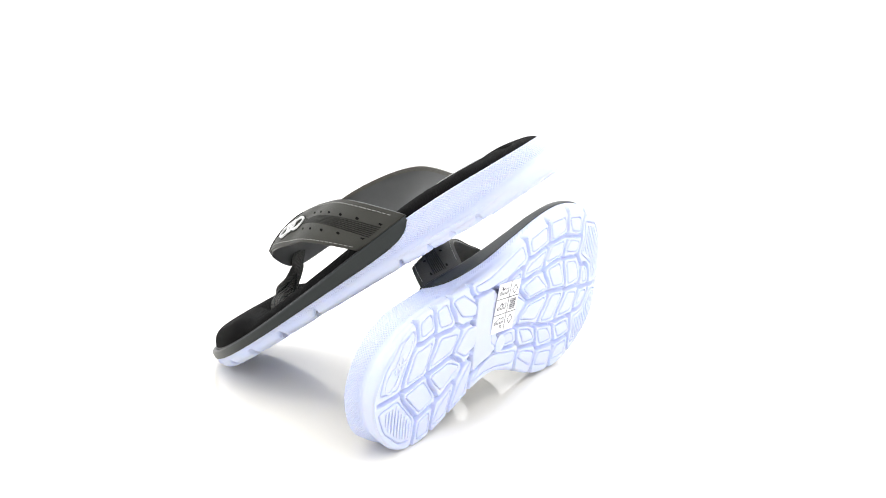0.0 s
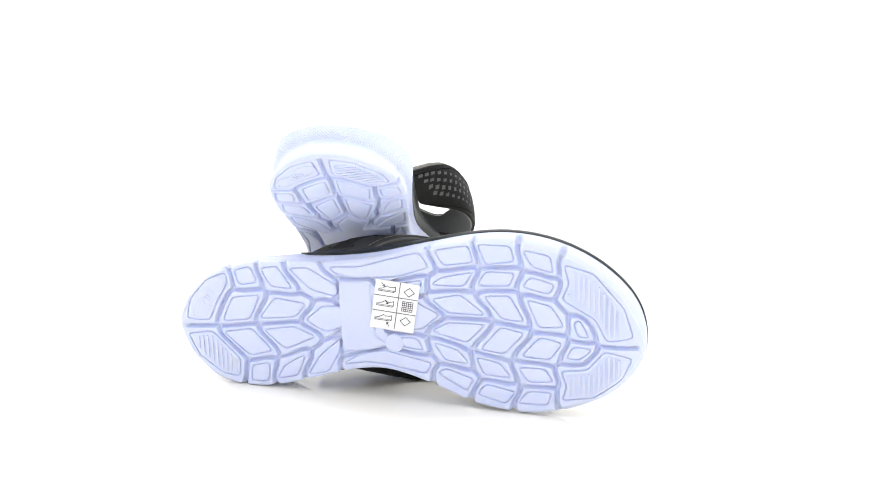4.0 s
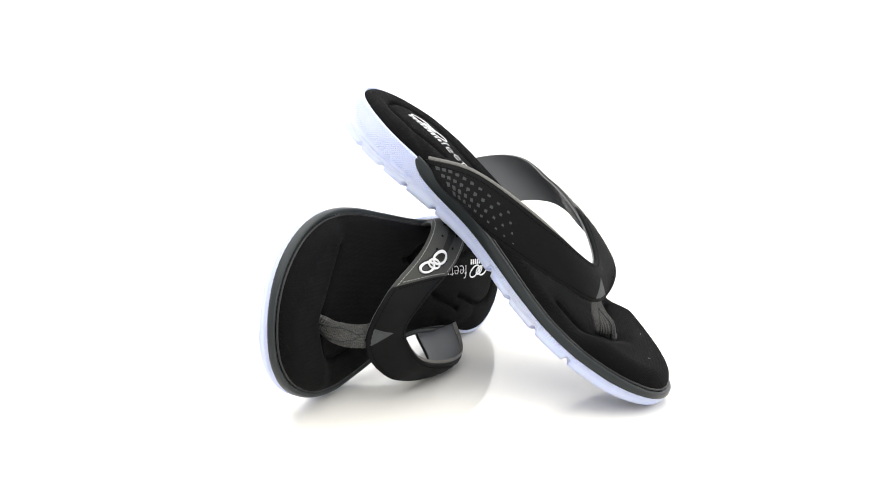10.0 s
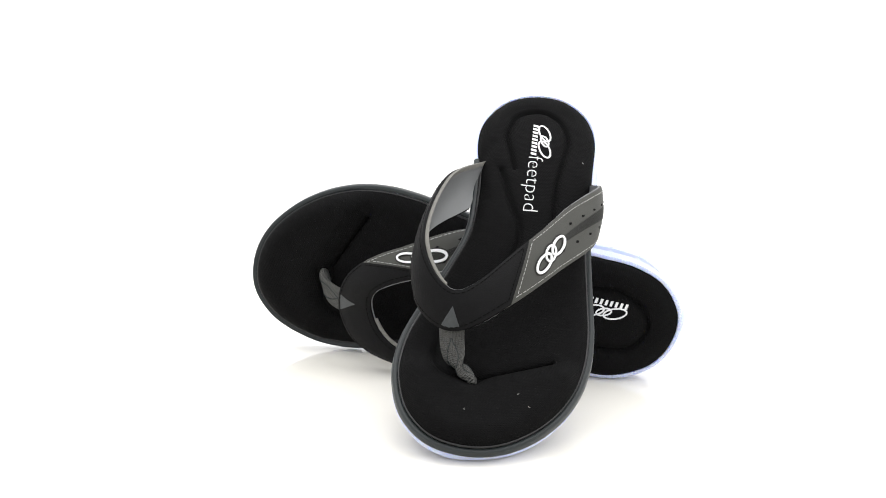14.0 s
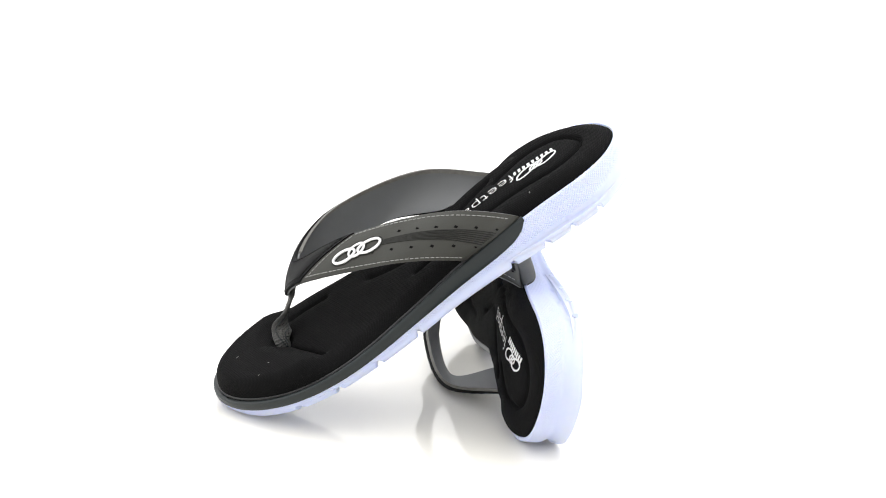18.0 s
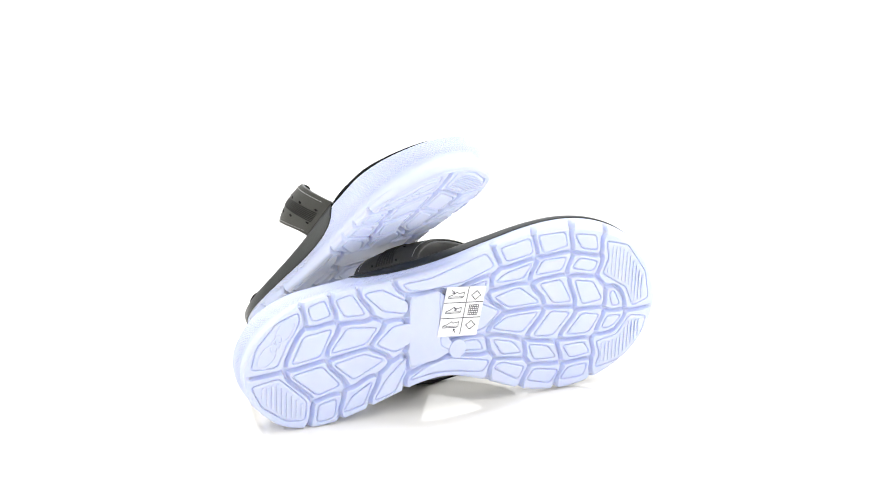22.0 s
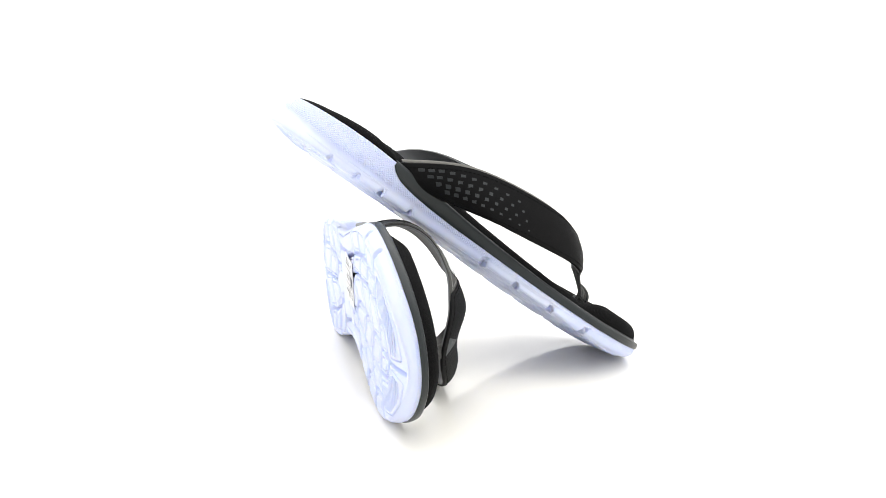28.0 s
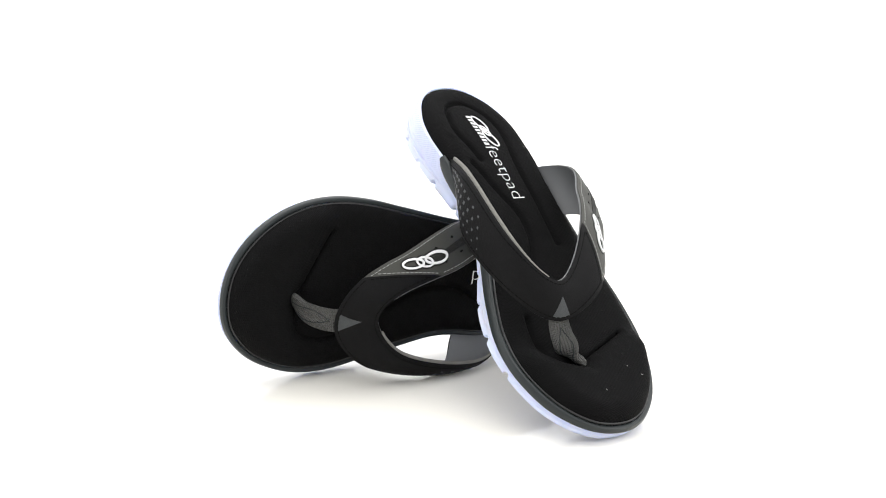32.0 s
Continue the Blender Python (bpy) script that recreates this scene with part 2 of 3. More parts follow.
def polyline(points, n=140):
    p = np.array(points, float)
    s = np.r_[0, np.cumsum(np.linalg.norm(np.diff(p, axis=0), axis=1))]
    f = [smooth_curve(s, p[:, k]) for k in range(p.shape[1])]
    q = np.linspace(0, s[-1], n)
    return np.stack([g(q) for g in f], 1)


CREASES = [  # path, width, depth
    (polyline([(236, 3), (223.8, 23.8), (212, 43.6)]), 0.9, 3.0),
    (polyline([(236, 2), (238.4, -9), (238, -16), (233.2, -22.2), (224.8, -25.2), (214.8, -25.3), (204, -24)]), 1.9, 2.5),
    (polyline([(76, -11.5), (64.5, -16.3), (52.4, -21.5), (39.4, -22), (30.6, -20.4), (22.4, -13.6), (18.8, -4.2), (22.2, 4.9), (31, 12.4), (40.5, 16.4), (54.2, 17.6), (67.9, 17.3), (81, 17.6), (96, 19.4), (107, 21.2), (118.5, 22.4), (142, 25)]), 1.7, 2.7),
    (polyline([(79.8, -19.6), (88, -15), (98.6, -10.3), (107.8, -5.1), (116.4, 0), (124.7, 3), (134.3, 4), (142.3, 3.6), (152.3, 0.7), (161, -3.3), (172, -9.5)]), 1.9, 2.6),
    (polyline([(60, -30), (85, -33), (105, -24)]), 3.5, 1.2),
]


PRESSED = [  # folds where the strap's pull creases the pad of the sandal that stands on edge
    (polyline([(133, 21), (127, 28), (112, 32)]), 2.2, 2.4),
    (polyline([(119, 23), (100, 29), (80, 31)]), 2.0, 1.4),
    (polyline([(112, 20), (96, 24)]), 1.6, 1.0),
]


def footbed_height(x, y, edge, folds=()):
    """Height of the padded footbed; edge: distance to its border."""
    w = np.clip(edge / 11.0, 0, 1)
    front = 236 - 0.6 * np.clip(y - 3, 0, 45) - 0.010 * np.clip(3 - y, 0, 26) ** 2
    step = np.clip((x - front + 4) / 22, 0, 1)
    step = step * step * (3 - 2 * step)
    pad = smooth_curve([0, 30, 70, 120, 160, 200, 294], [5.0, 7.0, 7.2, 7.4, 7.0, 6.4, 4.0])(x) + 7.0 * step
    h = z_rim(x) - 2.2 * np.clip((60 - x) / 40, 0, 1) + pad * np.sqrt(1 - (1 - w) ** 2)
    for path, width, depth in CREASES + list(folds):
        d = np.full(np.shape(x), 1e9)
        for px, py in path:
            d = np.minimum(d, (x - px) ** 2 + (y - py) ** 2)
        d = np.sqrt(d)
        h = h - depth * np.exp(-(d / width) ** 2) - 0.4 * depth * np.exp(-(d / (3.2 * width)) ** 2)
    h = h - 3.5 * np.exp(-(((x - 237) / 6) ** 2 + ((y - 1) / 6) ** 2))
    return h


def border_distance(x, y):
    p = LOOP_TOP - NORMAL * (2.2 + 1.4 * np.clip((LOOP_TOP[:, 0] - 70) / 12, 0, 1))[:, None]
    q = np.concatenate([p, (p + np.roll(p, -1, 0)) / 2])
    if np.ndim(x) > 1:
        return np.stack([border_distance(a, b) for a, b in zip(x, y)])
    return np.sqrt(((np.stack([x, y], -1)[..., None, :] - q) ** 2).sum(-1)).min(-1)


@functools.lru_cache(None)
def footbed_shape(side):
    nu, ns = 480, 170
    u = np.linspace(0.004, 0.996, nu)
    s = np.sin(np.linspace(-1, 1, ns) * math.pi / 2 * 0.92) / math.sin(math.pi / 2 * 0.92)
    inset = LOOP_TOP - NORMAL * (2.2 + 1.4 * np.clip((LOOP_TOP[:, 0] - 70) / 12, 0, 1))[:, None]
    outer, inner = inset[:N + 1], np.concatenate([inset[N:], inset[:1]])[::-1]
    at = np.linspace(0, 1, N + 1)
    a = np.stack([np.interp(u, at, outer[:, i]) for i in (0, 1)], 1)[:, None]
    b = np.stack([np.interp(u, at, inner[:, i]) for i in (0, 1)], 1)[:, None]
    xy = (a + b) / 2 + (a - b) / 2 * s[None, :, None]
    x, y = xy[..., 0], xy[..., 1]
    edge = border_distance(x, y)
    z = footbed_height(x, y, edge, PRESSED if side < 0 else ())
    rim = np.concatenate([np.stack([x[:, 0], y[:, 0]], 1), np.stack([x[-1, 1:], y[-1, 1:]], 1), np.stack([x[-2::-1, -1], y[-2::-1, -1]], 1), np.stack([x[0, -2:0:-1], y[0, -2:0:-1]], 1)])
    v, f = strip(np.stack([x, y, z], -1))
    k = len(v)
    order = [i * ns for i in range(nu)] + [(nu - 1) * ns + j for j in range(1, ns)] + [i * ns + ns - 1 for i in range(nu - 2, -1, -1)] + [j for j in range(ns - 2, 0, -1)]
    skirt = np.column_stack([rim, z_rim(rim[:, 0]) - 2.5])
    v = np.concatenate([v, skirt])
    n = len(order)
    f = [tuple(reversed(q)) for q in f] + [(order[i], k + i, k + (i + 1) % n, order[(i + 1) % n]) for i in range(n)]
    f.append(tuple(k + i for i in reversed(range(n))))
    return v, [tuple(reversed(q)) for q in f]


def footbed(parent, side):
    return mesh("footbed", *footbed_shape(side), KNIT, parent, side)


# straps: the rear and the front edge, each from the inner rim over the toe post to the outer rim.
# The sandal on its side stands on its inner strap, which the table pushes up.
STRAPS = {
    1: (((71.8, -32.3, 21.0), (116.2, -49.6, 47.0), (176.5, -48.3, 56.1), (204.1, -19.8, 52.8), (164.4, 10.5, 60.4), (116.4, 32.5, 53.4), (71.0, 38.6, 22.2)),
        ((114.5, -33.3, 19.4), (152.5, -55.2, 26.9), (204.6, -44.4, 35.1), (221.8, -17.7, 36.8), (206.1, 11.0, 52.2), (158.9, 38.3, 45.7), (112.0, 43.4, 19.3))),
    -1: (((74.2, -30.3, 19.4), (118.5, -45.0, 51.1), (175.8, -35.2, 57.4), (197.5, -11.3, 55.3), (186.3, 9.0, 64.1), (132.8, 24.9, 57.5), (72.2, 38.8, 21.2)),
         ((119.8, -31.4, 16.5), (145.8, -49.5, 41.6), (199.0, -41.4, 44.8), (221.4, -16.2, 41.1), (212.4, 14.0, 50.7), (172.2, 35.9, 52.6), (112.5, 44.3, 18.0))),
}
BULGE = {1: (-0.9, 9.7, 6.5), -1: (-3.6, 9.0, 6.5)}     # the outer straps bow outwards above the rim
SEAM = {1: (0.682, 0.677), -1: (0.768, 0.700)}     # where the black leather ends and the grey begins, at the rear and front edge
YOKE = {1: 0.497, -1: 0.532}      # middle of the yoke, above the toe post


def spline(points, u):
    """Catmull-Rom through the points; u runs from 0 to 1, straight on beyond both ends."""
    p = np.array(points, float)
    p = np.concatenate([[2 * p[0] - p[1]], p, [2 * p[-1] - p[-2]]])
    u = np.asarray(u, float) * (len(points) - 1)
    i = np.clip(np.floor(u).astype(int), 0, len(points) - 2)
    t = np.clip(u - i, 0, 1)[..., None]
    a, b, c, d = p[i], p[i + 1], p[i + 2], p[i + 3]
    q = 0.5 * (2 * b + (c - a) * t + (2 * a - 5 * b + 4 * c - d) * t * t + (3 * b - a - 3 * c + d) * t ** 3)
    over = (u - i - t[..., 0])[..., None]
    return q + over * np.where(over < 0, p[2] - p[1], p[-2] - p[-3])


def on_strap(side, u, w, h=0.0, belly=2.2):
    """Points of the strap: u from inner to outer rim, w from rear to front edge, h above its skin."""
    u, w, h = np.broadcast_arrays(np.asarray(u, float), np.asarray(w, float), np.asarray(h, float))
    rear, front = STRAPS[side]
    s = np.clip((u - 0.79) / 0.21, 0, 1)
    bow = (6.75 * s * s * (1 - s))[..., None] * np.array(BULGE[side])
    r, f = spline(rear, u) + bow, spline(front, u) + bow
    e = 4e-3
    along = unit((spline(rear, u + e) - spline(rear, u - e)) * (1 - w)[..., None] + (spline(front, u + e) - spline(front, u - e)) * w[..., None])
    n = unit(np.cross(f - r, along))
    return r + (f - r) * w[..., None] + n * (h + belly * 4 * w * (1 - w) - belly * 0.5)[..., None]


def slab(side, u_of, nu, nw, top, bottom, w0=0.0, w1=1.0):
    """A strap layer between two heights; u_of(k, w) gives the place along the strap."""
    k, w = np.linspace(0, 1, nu)[:, None], np.linspace(w0, w1, nw)[None]
    u = u_of(k, w) + 0 * w
    ww = w + 0 * u
    round_off = 0.35 * (np.abs(2 * (ww - w0) / (w1 - w0) - 1) > 0.97)
    a = on_strap(side, u, ww, top - round_off)
    b = on_strap(side, u, ww, bottom)
    rows = [np.concatenate([a[i], b[i][::-1]]) for i in range(nu)]
    v, f = strip(rows, close_u=True)
    m = 2 * nw
    return v, f + [tuple(reversed(range(m))), tuple(range(len(v) - m, len(v)))]


def outside_faces(v, f):
    """Turns all faces outwards by the sign of the volume."""
    v = np.array(v, float)
    vol = 0.0
    for q in f:
        for i in range(1, len(q) - 1):
            vol += np.dot(v[q[0]], np.cross(v[q[i]], v[q[i + 1]]))
    return f if vol > 0 else [tuple(reversed(q)) for q in f]


def solid(name, v, f, mat, parent, side, smooth=True):
    return mesh(name, v, outside_faces(v, f), mat, parent, side, smooth)


def stitches(side, u0, u1, w, h, step=3.0, length=2.1, w1=None):
    n = 300
    u = np.linspace(u0, u1, n)
    ww = np.full(n, w) if w1 is None else np.linspace(w, w1, n)
    p = on_strap(side, u, ww, h)
    q = on_strap(side, u, ww, h + 1)
    s = np.r_[0, np.cumsum(np.linalg.norm(np.diff(p, axis=0), axis=1))]
    out = []
    for d in np.arange(step / 2, s[-1], step):
        i = int(np.searchsorted(s, d))
        i = min(max(i, 1), n - 2)
        t = unit(p[i + 1] - p[i - 1])
        up = unit(q[i] - p[i])
        out.append(box_on(p[i], t, np.cross(up, t), up, length, 0.42, 0.45))
    return out


def rhombus(side, u, w, length, width, h=0.22, skew=0.25, block=False):
    """A small inset plate lying on the strap."""
    p, q = on_strap(side, u, w, h), on_strap(side, u, w, h + 1)
    t = unit(on_strap(side, u + 0.004, w, h) - p)
    n = unit(q - p)
    b = np.cross(n, t)
    c = [p + t * length * 0.5 + b * width * skew, p - t * length * skew + b * width * 0.5, p - t * length * 0.5 - b * width * skew, p + t * length * skew - b * width * 0.5]
    if block:
        c = [p + t * length * 0.38 + b * width * 0.5, p - t * length * 0.5 + b * width * 0.5, p - t * length * 0.38 - b * width * 0.5, p + t * length * 0.5 - b * width * 0.5]
    v, f = c + [z - n * 0.6 for z in c], [(0, 1, 2, 3), (7, 6, 5, 4), (0, 4, 5, 1), (1, 5, 6, 2), (2, 6, 7, 3), (3, 7, 4, 0)]
    return v, outside_faces(v, f)


def straps(parent, side):
    rear, front = SEAM[side]
    seam = lambda w: rear + (front - rear) * w
    black = solid("strap", *slab(side, lambda k, w: -0.006 + (seam(w) + 0.006) * k, 96, 16, 1.0, -0.9), LEATHER_BLACK, parent, side)
    solid("strap_lining", *slab(side, lambda k, w: -0.004 + (seam(w) - 0.004) * k, 96, 16, -0.92, -2.1, 0.0, 0.985), LINING_PALE, black, side)
    solid("edge_binding", *slab(side, lambda k, w: 0.02 + 0.44 * k + 0 * w, 70, 6, -0.95, -2.7, -0.045, 0.05), FELT, black, side)
    grey = solid("outer_strap", *slab(side, lambda k, w: seam(w) - 0.02 + (1.026 - seam(w)) * k, 50, 16, 0.2, -0.9), LEATHER_GREY, parent, side)
    solid("strap_lining", *slab(side, lambda k, w: seam(w) - 0.015 + (1.019 - seam(w)) * k, 50, 16, -0.92, -2.1, 0.0, 0.985), LINING, grey, side)
    v, f = joined(stitches(side, 0.02, rear - 0.016, 0.085, 0.95) + stitches(side, 0.03, front - 0.012, 0.915, 0.95)
                  + stitches(side, seam(0.1) - 0.012, seam(0.9) - 0.012, 0.1, 0.98, w1=0.9))
    mesh("stitching", v, f, THREAD_BLACK, black, side, False)
    v, f = joined(stitches(side, rear + 0.012, 0.985, 0.075, 0.16) + stitches(side, front + 0.006, 0.985, 0.925, 0.16)
                  + stitches(side, seam(0.1) + 0.012, seam(0.9) + 0.012, 0.1, 0.16, w1=0.9))
    mesh("stitching", v, f, THREAD_GREY, grey, side, False)

    # rhombic insets in the black strap: slanted columns, large by the rim and small towards the toe
    for i in range(13):
        size = 5.0 - 0.31 * i
        for j in range(max(0, i - 9), min(4, i + 1)):
            u = 0.044 + 0.0207 * i - (0.0125 + 0.0008 * i) * j
            w = 0.15 + 0.022 * max(0, i - 2) + (0.125 + 0.002 * i) * j
            v, f = rhombus(side, u, w, size, size * 0.72, 1.04, block=True)
            mesh("perforation", v, f, MESH_GREY, black, side, False)
    # small rhombic holes on the grey strap: dark plates colour in their shade
    for i in range(6):
        for w in (0.30, 0.68):
            u = 0.985 - (0.0345 if w < 0.5 else 0.037) * i
            v, f = rhombus(side, u, w, 2.6, 1.9, 0.42, 0.12)
            mesh("perforation", v, f, HOLE_SHADE, grey, side, False)
    # engraved lines: raised dark tubes, the grooves' shade put into their colour
    for j in range(7):
        k = np.linspace(0, 1, 30)
        u = 0.99 - 0.19 * k
        w = 0.5 + (j - 3) * (0.016 + 0.026 * (1 - k)) - 0.05 * np.sin(k * 3)
        v, f = tube(on_strap(side, u, w, 0.26), 0.42, 5, closed=False)
        mesh("engraved_line_shade", v, f, RECESS_SHADE, grey, side)
    emblem(grey, side)
    return black


def ring_path(cx, cy, rx, ry, turn, n=40):
    a = np.linspace(0, 2 * math.pi, n, endpoint=False)
    x, y = rx * np.cos(a), ry * np.sin(a)
    c, s = math.cos(turn), math.sin(turn)
    return np.stack([cx + x * c - y * s, cy + x * s + y * c], 1)


def flat_ring(place, path, width, h0, h1):
    """A flat raised loop: place(a, b, h) maps plane millimetres onto the surface."""
    n = outward(path)
    area = (path[:, 0] * np.roll(path[:, 1], -1) - path[:, 1] * np.roll(path[:, 0], -1)).sum()
    n = -n if area > 0 else n
    a, b = path + n * width / 2, path - n * width / 2
    rows = [place(a[:, 0], a[:, 1], h0), place(a[:, 0], a[:, 1], h1), place(b[:, 0], b[:, 1], h1), place(b[:, 0], b[:, 1], h0)]
    return strip(rows, close_u=True, close_v=True)


def emblem(parent, side):
    """Two linked white loops on the outer strap; dark rings colour in the recess shade."""
    uc, wc = (0.762, 0.59) if side > 0 else (0.796, 0.57)
    e = 2e-3
    du = (on_strap(side, uc + e, wc) - on_strap(side, uc - e, wc)) / (2 * e)
    dw = (on_strap(side, uc, wc + e) - on_strap(side, uc, wc - e)) / (2 * e)
    along = unit(du)
    lean = float(dw @ along)
    across = float(np.linalg.norm(dw - along * lean))
    speed = float(np.linalg.norm(du))
    place = lambda a, b, h: on_strap(side, uc - (np.asarray(a) + np.asarray(b) / across * lean) / speed, wc + np.asarray(b) / across, h)
    loops = ((-8.4, -1.8, 7.6, 3.2, 0.3, 1.4, 1.2), (8.4, 1.8, 7.6, 3.2, 0.3, 1.4, 1.3), (0.0, -0.7, 5.6, 3.1, 0.5, 1.3, 1.05))
    v, f = joined([flat_ring(place, ring_path(cx, cy, rx, ry, turn), 3.4, -0.1, 0.42 + 0.04 * i) for i, (cx, cy, rx, ry, turn, wide, h) in enumerate(loops)])
    mesh("emblem_recess_shade", v, outside_faces(v, f), RECESS_SHADE, parent, side)
    for cx, cy, rx, ry, turn, wide, h in loops:
        v, f = flat_ring(place, ring_path(cx, cy, rx, ry, turn), wide, 0.3, h)
        mesh("emblem_loop", v, outside_faces(v, f), PRINT, parent, side)


def toe_post(parent, side):
    q = on_strap(side, YOKE[side], 1.0)
    foot = np.array([237.5, 0.5, 12.0])
    path = polyline([foot, foot + (0, -0.5, 6), foot * 0.5 + q * 0.5 + (5.0, 0, -1.0), on_strap(side, YOKE[side], 1.0, -2.6), on_strap(side, YOKE[side], 0.55, -3.9)], 26)
    k = np.linspace(0, 1, 26)
    foot_half, twist = (4.2, 1.25) if side > 0 else (6.2, 0.5)
    half = foot_half + (7.4 - foot_half) * ramp(k, 0.0, 0.5)
    t = unit(np.gradient(path, axis=0))
    wide = unit(np.stack([twist * np.clip(1 - k * 1.25, 0, 1) ** 0.7, np.ones(26), -0.1 * np.ones(26)], 1))
    wide = unit(wide - t * (wide * t).sum(1, keepdims=True))
    n = np.cross(t, wide)
    thick = 1.1 + 1.9 * np.exp(-((k - 0.2) / 0.24) ** 2)
    rows = []
    for a in np.linspace(0, 2 * math.pi, 20, endpoint=False):
        ca, sa = math.cos(a), math.sin(a)
        rows.append(path + wide * (half * np.sign(ca) * abs(ca) ** 0.6)[:, None] + n * (thick * np.sign(sa) * abs(sa) ** 0.8)[:, None])
    v, f = strip(np.array(rows), close_v=True)
    post = solid("toe_post", v, f, WEBBING, parent, side)
    along = np.r_[0, np.cumsum(np.linalg.norm(np.diff(path, axis=0), axis=1))] / 1000
    uv = post.data.uv_layers.new(name="UVMap")
    for q in post.data.loops:
        a = 2 * math.pi * (q.vertex_index // 26) / 20
        uv.data[q.index].uv = (along[q.vertex_index % 26], float(half[q.vertex_index % 26]) * math.cos(a) / 1000)
    seams = []
    for s in (-1, 1):
        kk = np.linspace(0.06, 0.7, 40)
        i = np.clip((kk * 25).astype(int), 0, 25)
        off = s * half[i] * 0.62 * np.sin((kk - 0.06) / 0.64 * math.pi)
        seams.append(tube(path[i] + wide[i] * off[:, None] + n[i] * (thick[i] * 0.95)[:, None], 0.35, 5, closed=False))
        seams.append(tube(path[i] + wide[i] * off[:, None] - n[i] * (thick[i] * 0.95)[:, None], 0.35, 5, closed=False))
    v, f = joined(seams)
    mesh("stitching", v, f, RUBBER, post, side)
    # small triangular inset where the post meets the yoke
    k = np.linspace(0, 1, 9)[:, None]
    across = np.linspace(-1, 1, 7)[None]
    u, w = YOKE[side] + 0.032 * k * across + 0 * k, 0.38 + 0.54 * k + 0 * across
    a, b = on_strap(side, u, w, 1.12), on_strap(side, u, w, 0.6)
    rows = [np.concatenate([a[i], b[i][::-1]]) for i in range(9)]
    v, f = strip(rows, close_u=True)
    solid("toe_inset", v, f + [tuple(range(len(v) - 14, len(v)))], INSET, parent, side)


def printed_marks(parent, side):
    """The white print on the heel of the footbed. Lettering is never mirrored."""
    def lay(pts, h=0.25):
        x, y = pts[:, 0], pts[:, 1] * side
        return np.column_stack([x, pts[:, 1], footbed_height(x, y, np.full(len(x), 20.0)) + h])
    cu = bpy.data.curves.new("feetpad", "FONT")
    cu.body, cu.size, cu.extrude, cu.resolution_u, cu.offset = "feetpad", 17.0, 0.1, 3, -0.36
    tmp = new("lettering_source", cu)
    me = bpy.data.meshes.new_from_object(tmp)
    bpy.data.objects.remove(tmp)
    v = np.array([q.co for q in me.vertices])
    f = [tuple(p.vertices) for p in me.polygons]
    lo, hi = v.min(0), v.max(0)
    v[:, :2] = (v[:, :2] - lo[:2]) / (hi[:2] - lo[:2]) * np.array([45.0 if side > 0 else 43.0, 12.5])
    ang = radians(8.0 if side > 0 else -6.5)
    c, s = math.cos(ang), math.sin(ang)
    bx, by = (65.0 if side > 0 else 66.5), (-8.0 if side > 0 else -12.5)
    p = np.stack([bx + v[:, 0] * c - v[:, 1] * s, by + v[:, 0] * s + v[:, 1] * c], 1)
    w = lay(p)
    w[:, 2] += (v[:, 2] > 0) * 0.12
    mesh("printed_word", w, f, PRINT, parent, 1, False)
    bars = []
    bx2, by2 = (35.0, -8.6) if side > 0 else (32.0, -9.6)
    for i in range(9):
        a, b = i * 3.3 + 1.4, 2.4
        o = np.array([[bx2 + (a + da) * c - (b + db) * s, by2 + (a + da) * s + (b + db) * c] for da, db in ((-1.15, -1.8), (0.6, -1.8), (1.15, 1.8), (-0.6, 1.8))])
        z0, z1 = lay(o, -0.3), lay(o, 0.3)
        bars.append((np.concatenate([z1, z0]), [(0, 1, 2, 3), (7, 6, 5, 4), (0, 4, 5, 1), (1, 5, 6, 2), (2, 6, 7, 3), (3, 7, 4, 0)]))
    for v, f in bars:
        mesh("printed_bar", v, f, PRINT, parent, 1, False)
    loops = []
    for a, b, rx, ry in ((7.6, 8.4, 7.6, 3.3), (22.4, 9.2, 7.6, 3.3), (15.0, 8.8, 5.0, 2.3)):
        path = ring_path(a, b, rx, ry, 0.35)
        q = lambda x, y, h: lay(np.stack([bx2 + x * c - y * s, by2 + x * s + y * c], 1), h)
        loops.append(flat_ring(q, path, 1.05, -0.3, 0.32))
    for v, f in loops:
        mesh("printed_loop", v, f, PRINT, parent, 1)


# ---- tread ----
def offset_polygon(p, d):
    p = np.array(p, float)
    a, b = p - np.roll(p, 1, 0), np.roll(p, -1, 0) - p
    na, nb = unit(np.stack([a[:, 1], -a[:, 0]], 1)), unit(np.stack([b[:, 1], -b[:, 0]], 1))
    m = unit(na + nb)
    return p + m * (d / np.clip((m * na).sum(1), 0.55, 1))[:, None]


def rounded(p, step=1.6, passes=3, counts=None):
    """A polygon resampled at an even step, with its corners eased."""
    p = np.array(p, float)
    q = []
    for i, (a, b) in enumerate(zip(p, np.roll(p, -1, 0))):
        k = counts[i] if counts else max(2, int(round(np.linalg.norm(b - a) / step)))
        q.append(a + (b - a) * np.linspace(0, 1, k, endpoint=False)[:, None])
    q = np.concatenate(q)
    for _ in range(passes):
        q = q * 0.5 + (np.roll(q, 1, 0) + np.roll(q, -1, 0)) * 0.25
    return q


